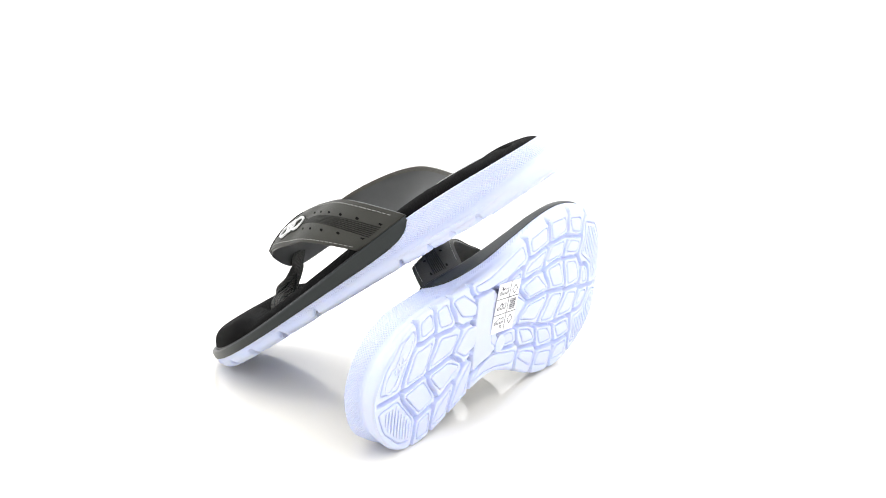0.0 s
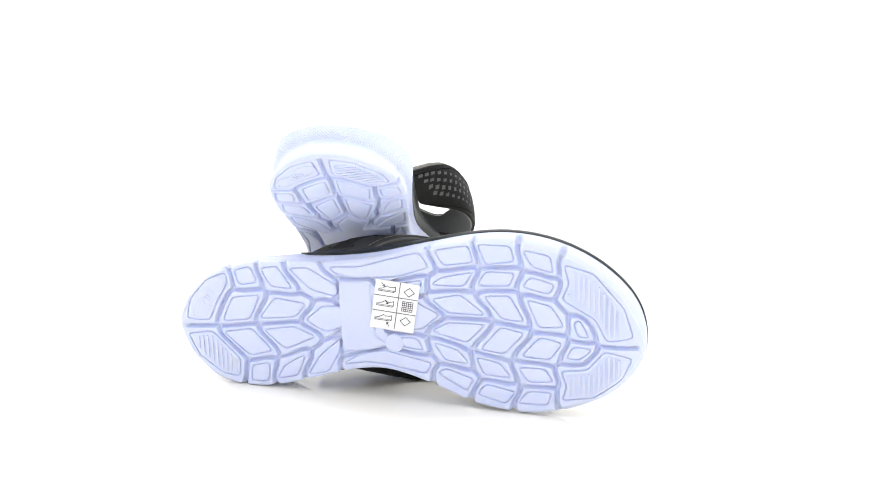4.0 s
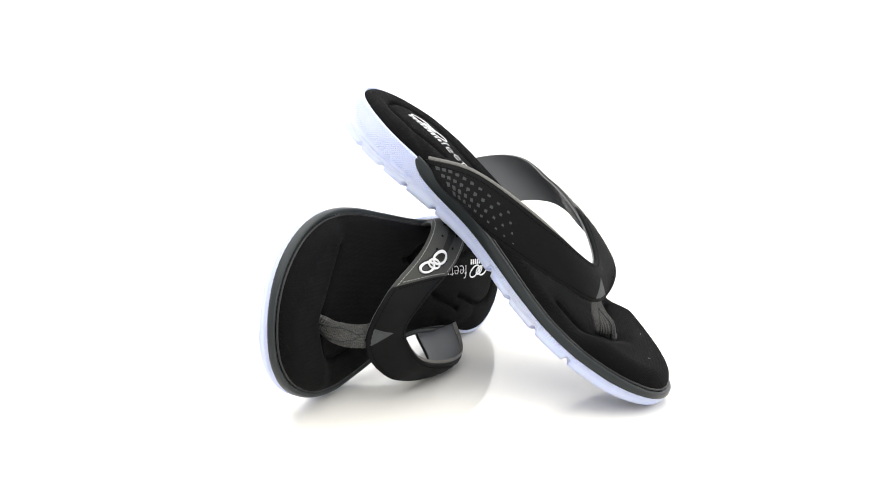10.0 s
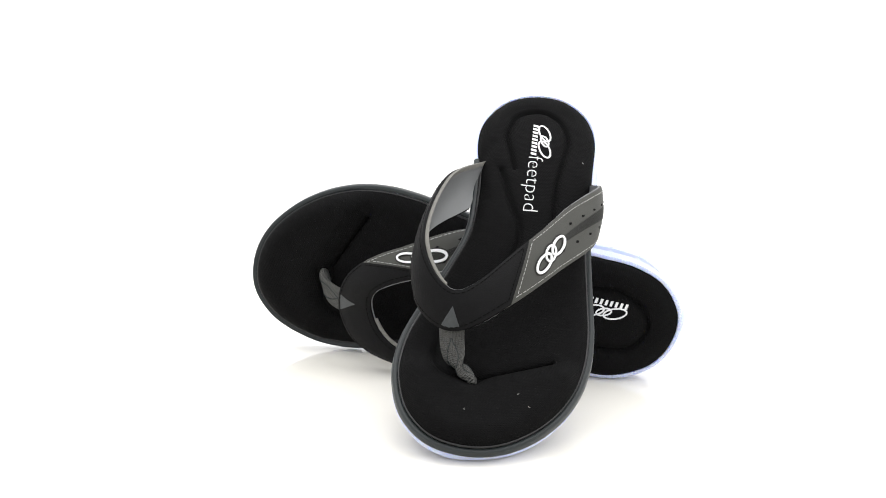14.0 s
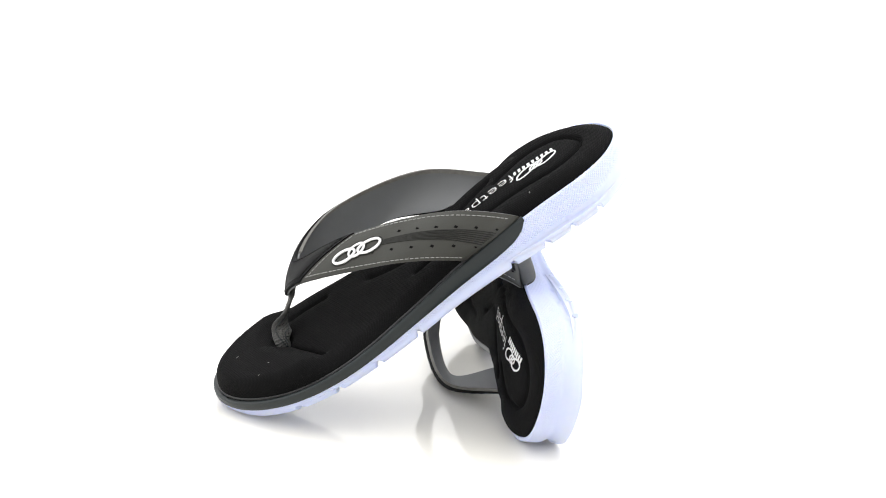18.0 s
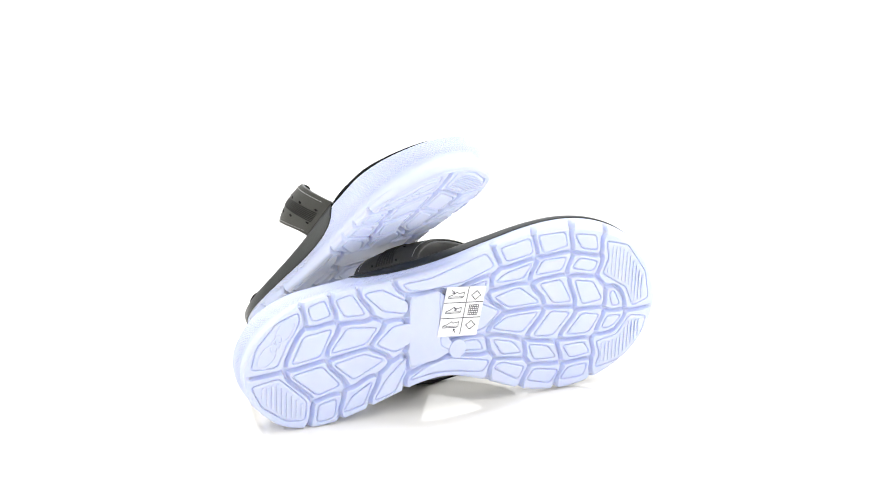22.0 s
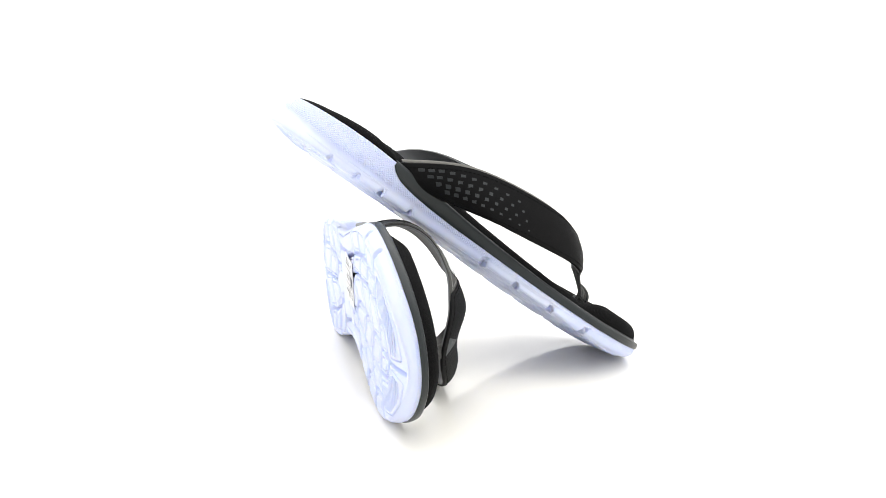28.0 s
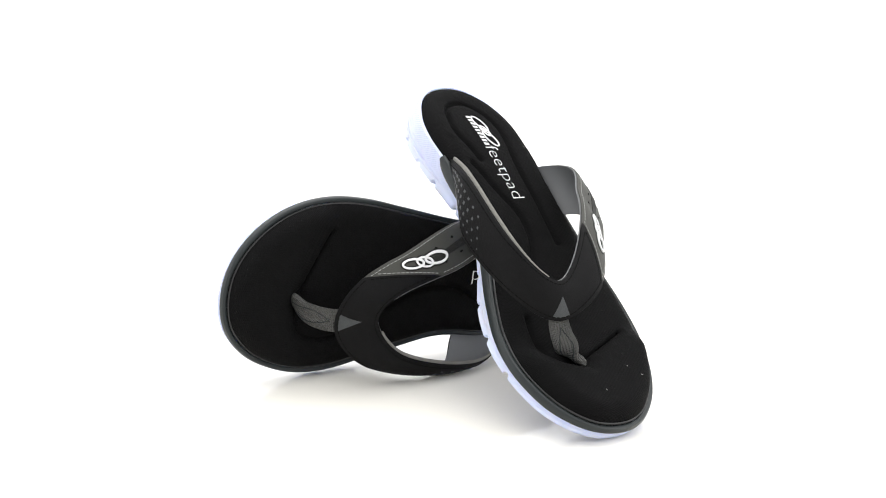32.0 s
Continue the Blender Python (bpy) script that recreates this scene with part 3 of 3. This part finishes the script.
def gap_to(p, x, y):
    """Signed distance from points to a polygon, negative inside."""
    best, inside = np.full(x.shape, 1e9), np.zeros(x.shape, bool)
    for (ax, ay), (bx, by) in zip(p, np.roll(p, -1, 0)):
        dx, dy = bx - ax, by - ay
        t = np.clip(((x - ax) * dx + (y - ay) * dy) / (dx * dx + dy * dy + 1e-9), 0, 1)
        best = np.minimum(best, np.hypot(x - ax - t * dx, y - ay - t * dy))
        cross = (ay > y) != (by > y)
        inside ^= cross & (x < (bx - ax) * (y - ay) / (by - ay + 1e-12) + ax)
    return np.where(inside, -best, best)


def ramp(v, a, b):
    t = np.clip((v - a) / (b - a), 0, 1)
    return t * t * (3 - 2 * t)


PLATE = 13      # the smooth plate under the arch among the pads


@functools.lru_cache(None)
def tread_pads():
    """Outlines of all pads, heel to toe; y towards the outer side."""
    pads = []

    def b(*corners):
        p = np.array(corners, float)
        area = (p[:, 0] * np.roll(p[:, 1], -1) - p[:, 1] * np.roll(p[:, 0], -1)).sum()
        pads.append(p if area > 0 else p[::-1])

    # heel
    b((0.2, 2.2), (3.5, 15.3), (15.5, 28.8), (28.0, 33.9), (29.0, 28.0), (21.7, 16.1), (15.4, 2.1))
    b((34.2, 35.9), (44.4, 38.8), (48.5, 28.9), (37.2, 27.0))
    b((51.6, 37.8), (61.8, 39.7), (70.9, 25.8), (57.7, 26.8))
    b((70.0, 38.7), (81.2, 39.6), (99.6, 28.7), (99.5, 21.8), (83.2, 25.8))
    b((24.8, 2.3), (32.1, 18.1), (49.5, 20.0), (42.3, 4.3))
    b((49.4, 5.2), (59.7, 18.9), (79.1, 15.9), (71.9, 7.1))
    b((79.0, 5.1), (90.3, 14.9), (103.0, 14.9), (103.0, 2.1), (91.2, -1.8))
    b((24.8, -5.6), (43.3, -2.6), (55.4, -16.5), (41.2, -20.3))
    b((51.4, -2.7), (70.8, 0.2), (84.0, -5.7), (64.6, -14.6))
    b((0.2, -8.7), (16.5, -5.7), (34.0, -23.2), (33.0, -35.0), (21.6, -33.2), (6.8, -22.0))
    b((42.2, -27.2), (53.3, -25.3), (52.3, -37.1), (41.1, -38.0))
    b((63.5, -26.3), (76.8, -18.5), (71.6, -32.2), (58.4, -35.1))
    b((78.8, -31.2), (87.0, -18.5), (100.3, -6.7), (99.2, -14.6), (92.0, -28.3))
    # arch
    b((101.0, 31.0), (120.8, 33.0), (121.4, 17.9), (122.7, -3.7), (130.0, -8.0), (120.6, -12.2), (101.9, -14.0), (100.8, 8.0))
    b((95.6, 40.6), (114.0, 41.5), (151.7, 52.3), (157.7, 43.4), (137.3, 36.5), (111.9, 34.6), (99.6, 36.6))
    b((102.2, -22.4), (114.5, -15.5), (128.7, -12.6), (158.0, -19.4), (153.9, -26.2), (131.7, -21.4), (117.5, -20.4))
    b((136.1, 18.8), (148.3, 20.8), (163.4, 12.9), (152.2, 3.1), (137.0, 3.1))
    b((138.3, 31.6), (153.5, 34.5), (150.4, 28.6), (139.3, 26.7))
    b((139.0, -9.0), (139.0, -3.2), (149.1, -3.7), (153.0, -10.6))
    # ball of the foot
    b((161.9, 54.2), (182.2, 58.0), (185.1, 48.2), (166.9, 45.3))
    b((188.3, 59.0), (207.5, 58.8), (210.3, 49.9), (193.2, 47.1))
    b((215.5, 56.7), (231.5, 53.6), (233.4, 43.7), (221.4, 46.8))
    b((159.6, 32.6), (166.8, 37.4), (185.0, 41.3), (178.8, 32.5))
    b((187.9, 33.4), (193.1, 42.2), (210.2, 42.0), (207.1, 34.2))
    b((215.1, 34.1), (220.3, 39.9), (234.3, 35.8), (231.1, 30.0))
    b((159.5, 22.7), (176.7, 26.6), (191.7, 14.7), (169.5, 14.8))
    b((191.9, 26.5), (207.0, 27.3), (215.8, 11.6), (202.7, 12.7))
    b((218.0, 25.3), (232.0, 22.1), (239.8, 9.3), (224.8, 8.5))
    b((159.2, 2.1), (169.4, 8.0), (191.6, 7.9), (180.4, -3.8))
    b((189.4, -7.8), (201.6, 6.8), (215.6, 3.7), (203.4, -9.8))
    b((214.4, -10.9), (225.6, 1.7), (238.6, -1.4), (231.4, -12.1))
    b((160.2, -5.7), (174.2, -9.6), (181.2, -17.5), (167.1, -16.5))
    b((186.3, -13.6), (200.3, -16.6), (207.2, -25.4), (191.1, -24.3))
    b((212.3, -18.7), (228.3, -18.9), (233.2, -26.7), (218.2, -27.5))
    b((161.9, -25.2), (167.0, -22.3), (184.0, -28.2), (179.9, -36.0))
    b((186.9, -37.9), (192.0, -31.2), (210.0, -35.2), (203.9, -42.9))
    b((211.9, -42.0), (218.0, -34.3), (232.0, -34.5), (229.9, -42.2))
    # toe
    b((240.5, 48.5), (257.5, 43.2), (275.1, 21.6), (280.7, 2.5), (265.7, 0.7), (258.9, 14.7), (239.1, 26.9), (243.3, 36.7))
    b((238.3, -19.9), (254.3, -18.4), (264.5, -6.1), (280.4, -11.2), (274.2, -24.3), (258.0, -36.0), (239.0, -38.4), (242.1, -29.7))
    b((245.9, 12.1), (248.9, 14.0), (254.7, 3.1), (248.7, 3.3))
    b((241.5, -11.2), (245.6, -3.5), (256.6, -4.8), (249.5, -11.4))
    return pads


def groove_depth(x, y):
    """Depth of the moulded grooves midway between the pads, and the fine line round each pad."""
    pads = tread_pads()
    near = np.full((len(pads),) + x.shape, 60.0)
    for k, p in enumerate(pads):
        (x0, y0), (x1, y1) = p.min(0) - 16, p.max(0) + 16
        m = (x > x0) & (x < x1) & (y > y0) & (y < y1)
        near[k][m] = gap_to(rounded(p, 1.6, 2), x[m], y[m])
    d = np.partition(near, 1, axis=0)[:2]
    plate = ramp(near[PLATE], -0.1, 0.9)
    groove = (1 - ramp((d[1] - d[0]) / 2, 0.55, 1.85)) * plate
    return groove, (1 - ramp(d[0], 0.4, 0.9)) * plate


@functools.lru_cache(None)
def edge_grooves():
    """How far a groove runs out at each point of the sole's edge, 0 to 1."""
    p = LOOP_SOLE - outward(LOOP_SOLE) * 1.5
    ends = ramp(p[:, 0], 3.0, 12.0) * (1 - ramp(p[:, 0], 262.0, 272.0))
    return groove_depth(p[:, 0], p[:, 1])[0] * ends


@functools.lru_cache(None)
def outsole_shape():
    """The tread sheet: flat lands round each pad, moulded grooves midway between the pads."""
    nu, ns = 900, 300
    u = np.linspace(0.004, 0.996, nu)
    inset = LOOP_SOLE - outward(LOOP_SOLE) * 0.6
    outer, inner = inset[:N + 1], np.concatenate([inset[N:], inset[:1]])[::-1]
    at = np.linspace(0, 1, N + 1)
    a = np.stack([np.interp(u, at, outer[:, i]) for i in (0, 1)], 1)[:, None]
    b = np.stack([np.interp(u, at, inner[:, i]) for i in (0, 1)], 1)[:, None]
    s = np.linspace(-1, 1, ns)
    xy = (a + b) / 2 + (a - b) / 2 * s[None, :, None]
    x, y = xy[..., 0], xy[..., 1]
    groove, line = groove_depth(x, y)
    groove = groove * ramp(x, x.min() + 1, x.min() + 7) * (1 - ramp(x, x.max() - 7, x.max() - 1))
    edge = (1 - np.abs(s)[None] + 0 * x) * (a[:, :, 1] - b[:, :, 1]) / 2
    z = z_sole(x) + 3.6 * groove + 1.1 * line + 0.7 * (1 - ramp(edge, 0, 1.4))
    v, f = strip(np.stack([x, y, z], -1))
    k = len(v)
    order = [i * ns for i in range(nu)] + [(nu - 1) * ns + j for j in range(1, ns)] + [i * ns + ns - 1 for i in range(nu - 2, -1, -1)] + list(range(ns - 2, 0, -1))
    skirt = v[order].copy()
    skirt[:, :2] = skirt[:, :2] * 0.93 + np.array([140, 5]) * 0.07
    skirt[:, 2] = z_sole(skirt[:, 0]) + 5.2
    v = np.concatenate([v, skirt])
    n = len(order)
    f = f + [(order[i], order[(i + 1) % n], k + (i + 1) % n, k + i) for i in range(n)]
    f.append(tuple(k + i for i in range(n)))
    return v, f


def outsole(parent, side):
    return mesh("outsole", *outsole_shape(), TREAD, parent, side)


def tread_block(parent, side, p):
    """One low pad with a soft edge, standing in its moulded outline."""
    rows = []
    counts = [max(2, int(round(np.linalg.norm(b - a) / 1.8))) for a, b in zip(p, np.roll(p, -1, 0))]
    for d, z in ((0.0, 1.6), (-0.1, 0.35), (-0.4, -0.1), (-0.9, -0.3), (-1.6, -0.35)):
        q = rounded(offset_polygon(p, d), passes=2, counts=counts)
        rows.append(np.column_stack([q, z_sole(q[:, 0]) + z]))
    v, f = strip(rows, close_u=True)
    m = len(rows[0])
    return mesh("tread_block", v, [tuple(reversed(t)) for t in f + [tuple(range(len(v) - m, len(v)))]], TREAD, parent, side)


def tread(parent, side):
    pads = tread_pads()
    outsole(parent, side)
    for p in pads:
        tread_block(parent, side, p)
    # round moulding plug beside the arch plate
    turn = np.linspace(0, 2 * math.pi, 40, endpoint=False)
    rows = [np.column_stack([134.9 + q * np.cos(turn), -7.0 + q * np.sin(turn), z_sole(134.9 + q * np.cos(turn)) - h]) for q, h in ((5.9, -3.0), (5.9, 0.25), (5.7, 0.5), (5.2, 0.58), (0.4, 0.6))]
    v, f = strip(rows, close_u=True)
    f = f + [tuple(range(40))[::-1], tuple(range(160, 200))]
    mesh("moulding_plug", v, outside_faces(v, f), TREAD, parent, side)
    # fine ridges on the end panels
    def ridges(p, x0, x1, step, near):
        inner_p = offset_polygon(p, -near)
        out = []
        for x in np.arange(x0, x1, step):
            ys = [a[1] + (b_[1] - a[1]) * (x - a[0]) / (b_[0] - a[0]) for a, b_ in zip(inner_p, np.roll(inner_p, -1, 0)) if (a[0] > x) != (b_[0] > x)]
            if len(ys) >= 2 and max(ys) - min(ys) > 3:
                out.append(box_on((x, (min(ys) + max(ys)) / 2, float(z_sole(x)) - 0.45), (1, 0, 0), (0, 1, 0), (0, 0, 1), 1.3, max(ys) - min(ys), 0.8))
        return out
    heel, toe_o, toe_i = (ridges(pads[k], a, b_, 3.0, 2.2) for k, a, b_ in ((9, 4.0, 36.0), (len(pads) - 4, 243.0, 274.0), (len(pads) - 3, 243.0, 276.0)))
    for r in (heel, toe_o, toe_i):
        for v, f in r:
            mesh("ridge", v, outside_faces(v, f), TREAD, parent, side, False)
    # moulded linked loops on the heel
    place = lambda a, bb, h: np.column_stack([a, bb, z_sole(np.asarray(a)) - h])
    loops = [flat_ring(place, ring_path(10, 9.5, 7.8, 4.4, 0.95), 1.2, -0.2, 0.65), flat_ring(place, ring_path(20.5, 23.8, 8.0, 4.4, 0.95), 1.2, -0.2, 0.65), flat_ring(place, ring_path(15.3, 16.7, 5.4, 2.8, 1.15), 1.1, -0.2, 0.6)]
    for v, f in loops:
        mesh("moulded_loop", v, outside_faces(v, f), TREAD, parent, side)


def sticker(parent, side):
    """Paper size-and-material sticker under the arch, slightly skewed."""
    o, ex, ey = np.array([119.8, 3.2, -0.75]), np.array([27.5, -3.0, 0]) / 25.65, np.array([5.4, 31.7, 0]) / 33.67
    up = np.array([0, 0, -1.0])
    at = lambda a, b, h=0.0: o + ex * a + ey * b + up * h
    st = solid("sticker", *box_on(at(12.8, 16.8), ex, ey, up, 25.6, 33.6, 0.25), PAPER, parent, side, False)

    def stroke(pts, w=0.45, closed=False):
        pts = [at(a, b, 0.17) for a, b in pts]
        if closed:
            pts.append(pts[0])
        for p, q in zip(pts, pts[1:]):
            t = unit(q - p)
            ink.append(box_on((p + q) / 2, t, np.cross(up, t), up, np.linalg.norm(q - p) + w * 0.6, w, 0.1))
    ink = []
    stroke([(14.3, 1.5), (14.3, 33.4)], 0.4)
    stroke([(0.2, 12.5), (25.4, 12.5)], 0.4)
    stroke([(0.2, 23.0), (25.4, 23.0)], 0.4)
    for b in (26.2, 16.0, 6.2):
        stroke([(2.2, b), (2.3, b + 1.2), (4.6, b + 2.0), (7.2, b + 3.9), (8.4, b + 3.0), (10.6, b + 3.2), (11.8, b + 3.8), (12.0, b + 0.8), (11.2, b), (2.2, b)], 0.36)
        stroke([(2.6, b + 0.8), (11.6, b + 0.8)], 0.25)
    for a, b, da, db in ((5.6, 29.4, -2.0, 2.2), (8.8, 17.8, -1.9, 2.2), (9.4, 5.0, 1.6, -2.4)):      # arrows
        stroke([(a + da, b + db), (a, b)], 0.45)
        stroke([(a + da * 0.1, b + db * 0.6), (a, b), (a + da * 0.65, b + db * 0.1)], 0.45)
    for b in (27.6, 7.4):
        stroke([(17.0, b), (20.0, b + 3.0), (23.0, b), (20.0, b - 3.0)], 0.42, True)
    for i in range(6):
        stroke([(17.0 + 1.2 * i, 14.4), (17.0 + 1.2 * i, 21.0)], 0.35)
        stroke([(17.0, 14.4 + 1.32 * i), (23.0, 14.4 + 1.32 * i)], 0.35)
    v, f = joined(ink)
    mesh("printed_pictogram", v, f, INK, st, side, False)


def lint(parent, side):
    """A few pale specks of lint on the black toe pad."""
    for x, y, turn in ((265.0, 2.0, 0.4), (252.0, 37.0, 1.2), (245.0, 29.0, 2.2), (60.0, 30.0, 0.9)):
        z = float(footbed_height(np.array([x]), np.array([y]), border_distance(np.array([x]), np.array([y])))[0]) + 0.15
        v, f = box_on((x, y, z), (math.cos(turn), math.sin(turn), 0), (-math.sin(turn), math.cos(turn), 0), (0, 0, 1), 1.3, 0.28, 0.2)
        mesh("lint", v, outside_faces(v, f), THREAD_GREY, parent, side, False)


def sandal(side, label):
    root = tagged(new("thong_sandal"), label, "sandal", "pair of sandals")
    root.empty_display_size = 0.05
    midsole(root, side)
    rubber_band(root, side)
    welt(root, side)
    bed = footbed(root, side)
    printed_marks(bed, side)
    if side > 0:
        lint(bed, side)
    straps(root, side)
    toe_post(root, side)
    tread(root, side)
    return root


# ---- the place ----
def disc(name, radius, z0, z1, mat, n=128):
    a = np.linspace(0, 2 * math.pi, n, endpoint=False)
    ring = lambda r, z: np.stack([r * np.cos(a), r * np.sin(a), np.full(n, z)], 1) * 1000
    rows = [ring(radius, z0), ring(radius, z1 - 0.002), ring(radius - 0.0006, z1 - 0.0006), ring(radius - 0.002, z1)]
    v, f = strip(rows, close_u=True)
    f += [tuple(range(len(v) - n, len(v))), tuple(reversed(range(n)))]
    return mesh(name, v, f, mat)


turntable = tagged(disc("turntable", 0.62, -0.02, 0.0, GLOSS_WHITE), "glossy white acrylic turntable disc carrying the sandals", "turntable")


def backdrop():
    """A seamless white sweep: table, curve and wall."""
    prof = [(-2.6, -0.024), (0.75, -0.024)]
    for a in np.linspace(0, 90, 13)[1:]:
        prof.append((0.75 + 0.5 * math.sin(radians(a)), -0.024 + 0.5 * (1 - math.cos(radians(a)))))
    prof.append((1.25, 2.2))
    top = [[(x * 1000, y * 1000, z * 1000) for x in (-2.2, 2.2)] for y, z in prof]
    v, f = strip(top)
    low = v.copy()
    nrm = []
    for i, (y, z) in enumerate(prof):
        y0, z0 = prof[max(0, i - 1)]
        y1, z1 = prof[min(len(prof) - 1, i + 1)]
        d = math.hypot(y1 - y0, z1 - z0)
        nrm += [((z1 - z0) / d, -(y1 - y0) / d)] * 2
    low[:, 1] += np.array([q[0] for q in nrm]) * 10
    low[:, 2] += np.array([q[1] for q in nrm]) * 10
    n = len(v)
    faces = f + [tuple(n + i for i in reversed(q)) for q in f]
    return tagged(mesh("backdrop", np.concatenate([v, low]), faces, SWEEP), "seamless white studio sweep behind the turntable", "backdrop", kind="structure")


backdrop()

LEANING = sandal(1, "black thong sandal with white sole, leaning heel-up against another sandal")
ON_SIDE = sandal(-1, "black thong sandal standing on edge, white tread and paper sticker showing")
sticker(ON_SIDE, -1)


def placed(rows, x, y, z):
    m = Matrix(rows).to_4x4()
    return Matrix.Translation((x, y, z)) @ m.to_quaternion().to_matrix().to_4x4()


POSE_LEANING = placed(((-0.65416, -0.50114, -0.56651), (0.49901, -0.84881, 0.17465), (-0.56838, -0.16844, 0.80534)), 0.05819, -0.09972, 0.15785)
POSE_ON_SIDE = placed(((0.51438, -0.05674, -0.85568), (0.85632, 0.08772, 0.50894), (0.04618, -0.99453, 0.09371)), -0.03124, -0.15805, 0.03935)


def motions():
    """The turntable goes round once in 20.3 s, clockwise seen from above, with both sandals on it."""
    times = [0.5 * i for i in range(65)]
    for thing, m in ((turntable, Matrix()), (LEANING, POSE_LEANING), (ON_SIDE, POSE_ON_SIDE)):
        walk(thing, [(t, pose(0, 0, 0, 0, 0, -360.0 * t / 20.3) @ m) for t in times])


motions()
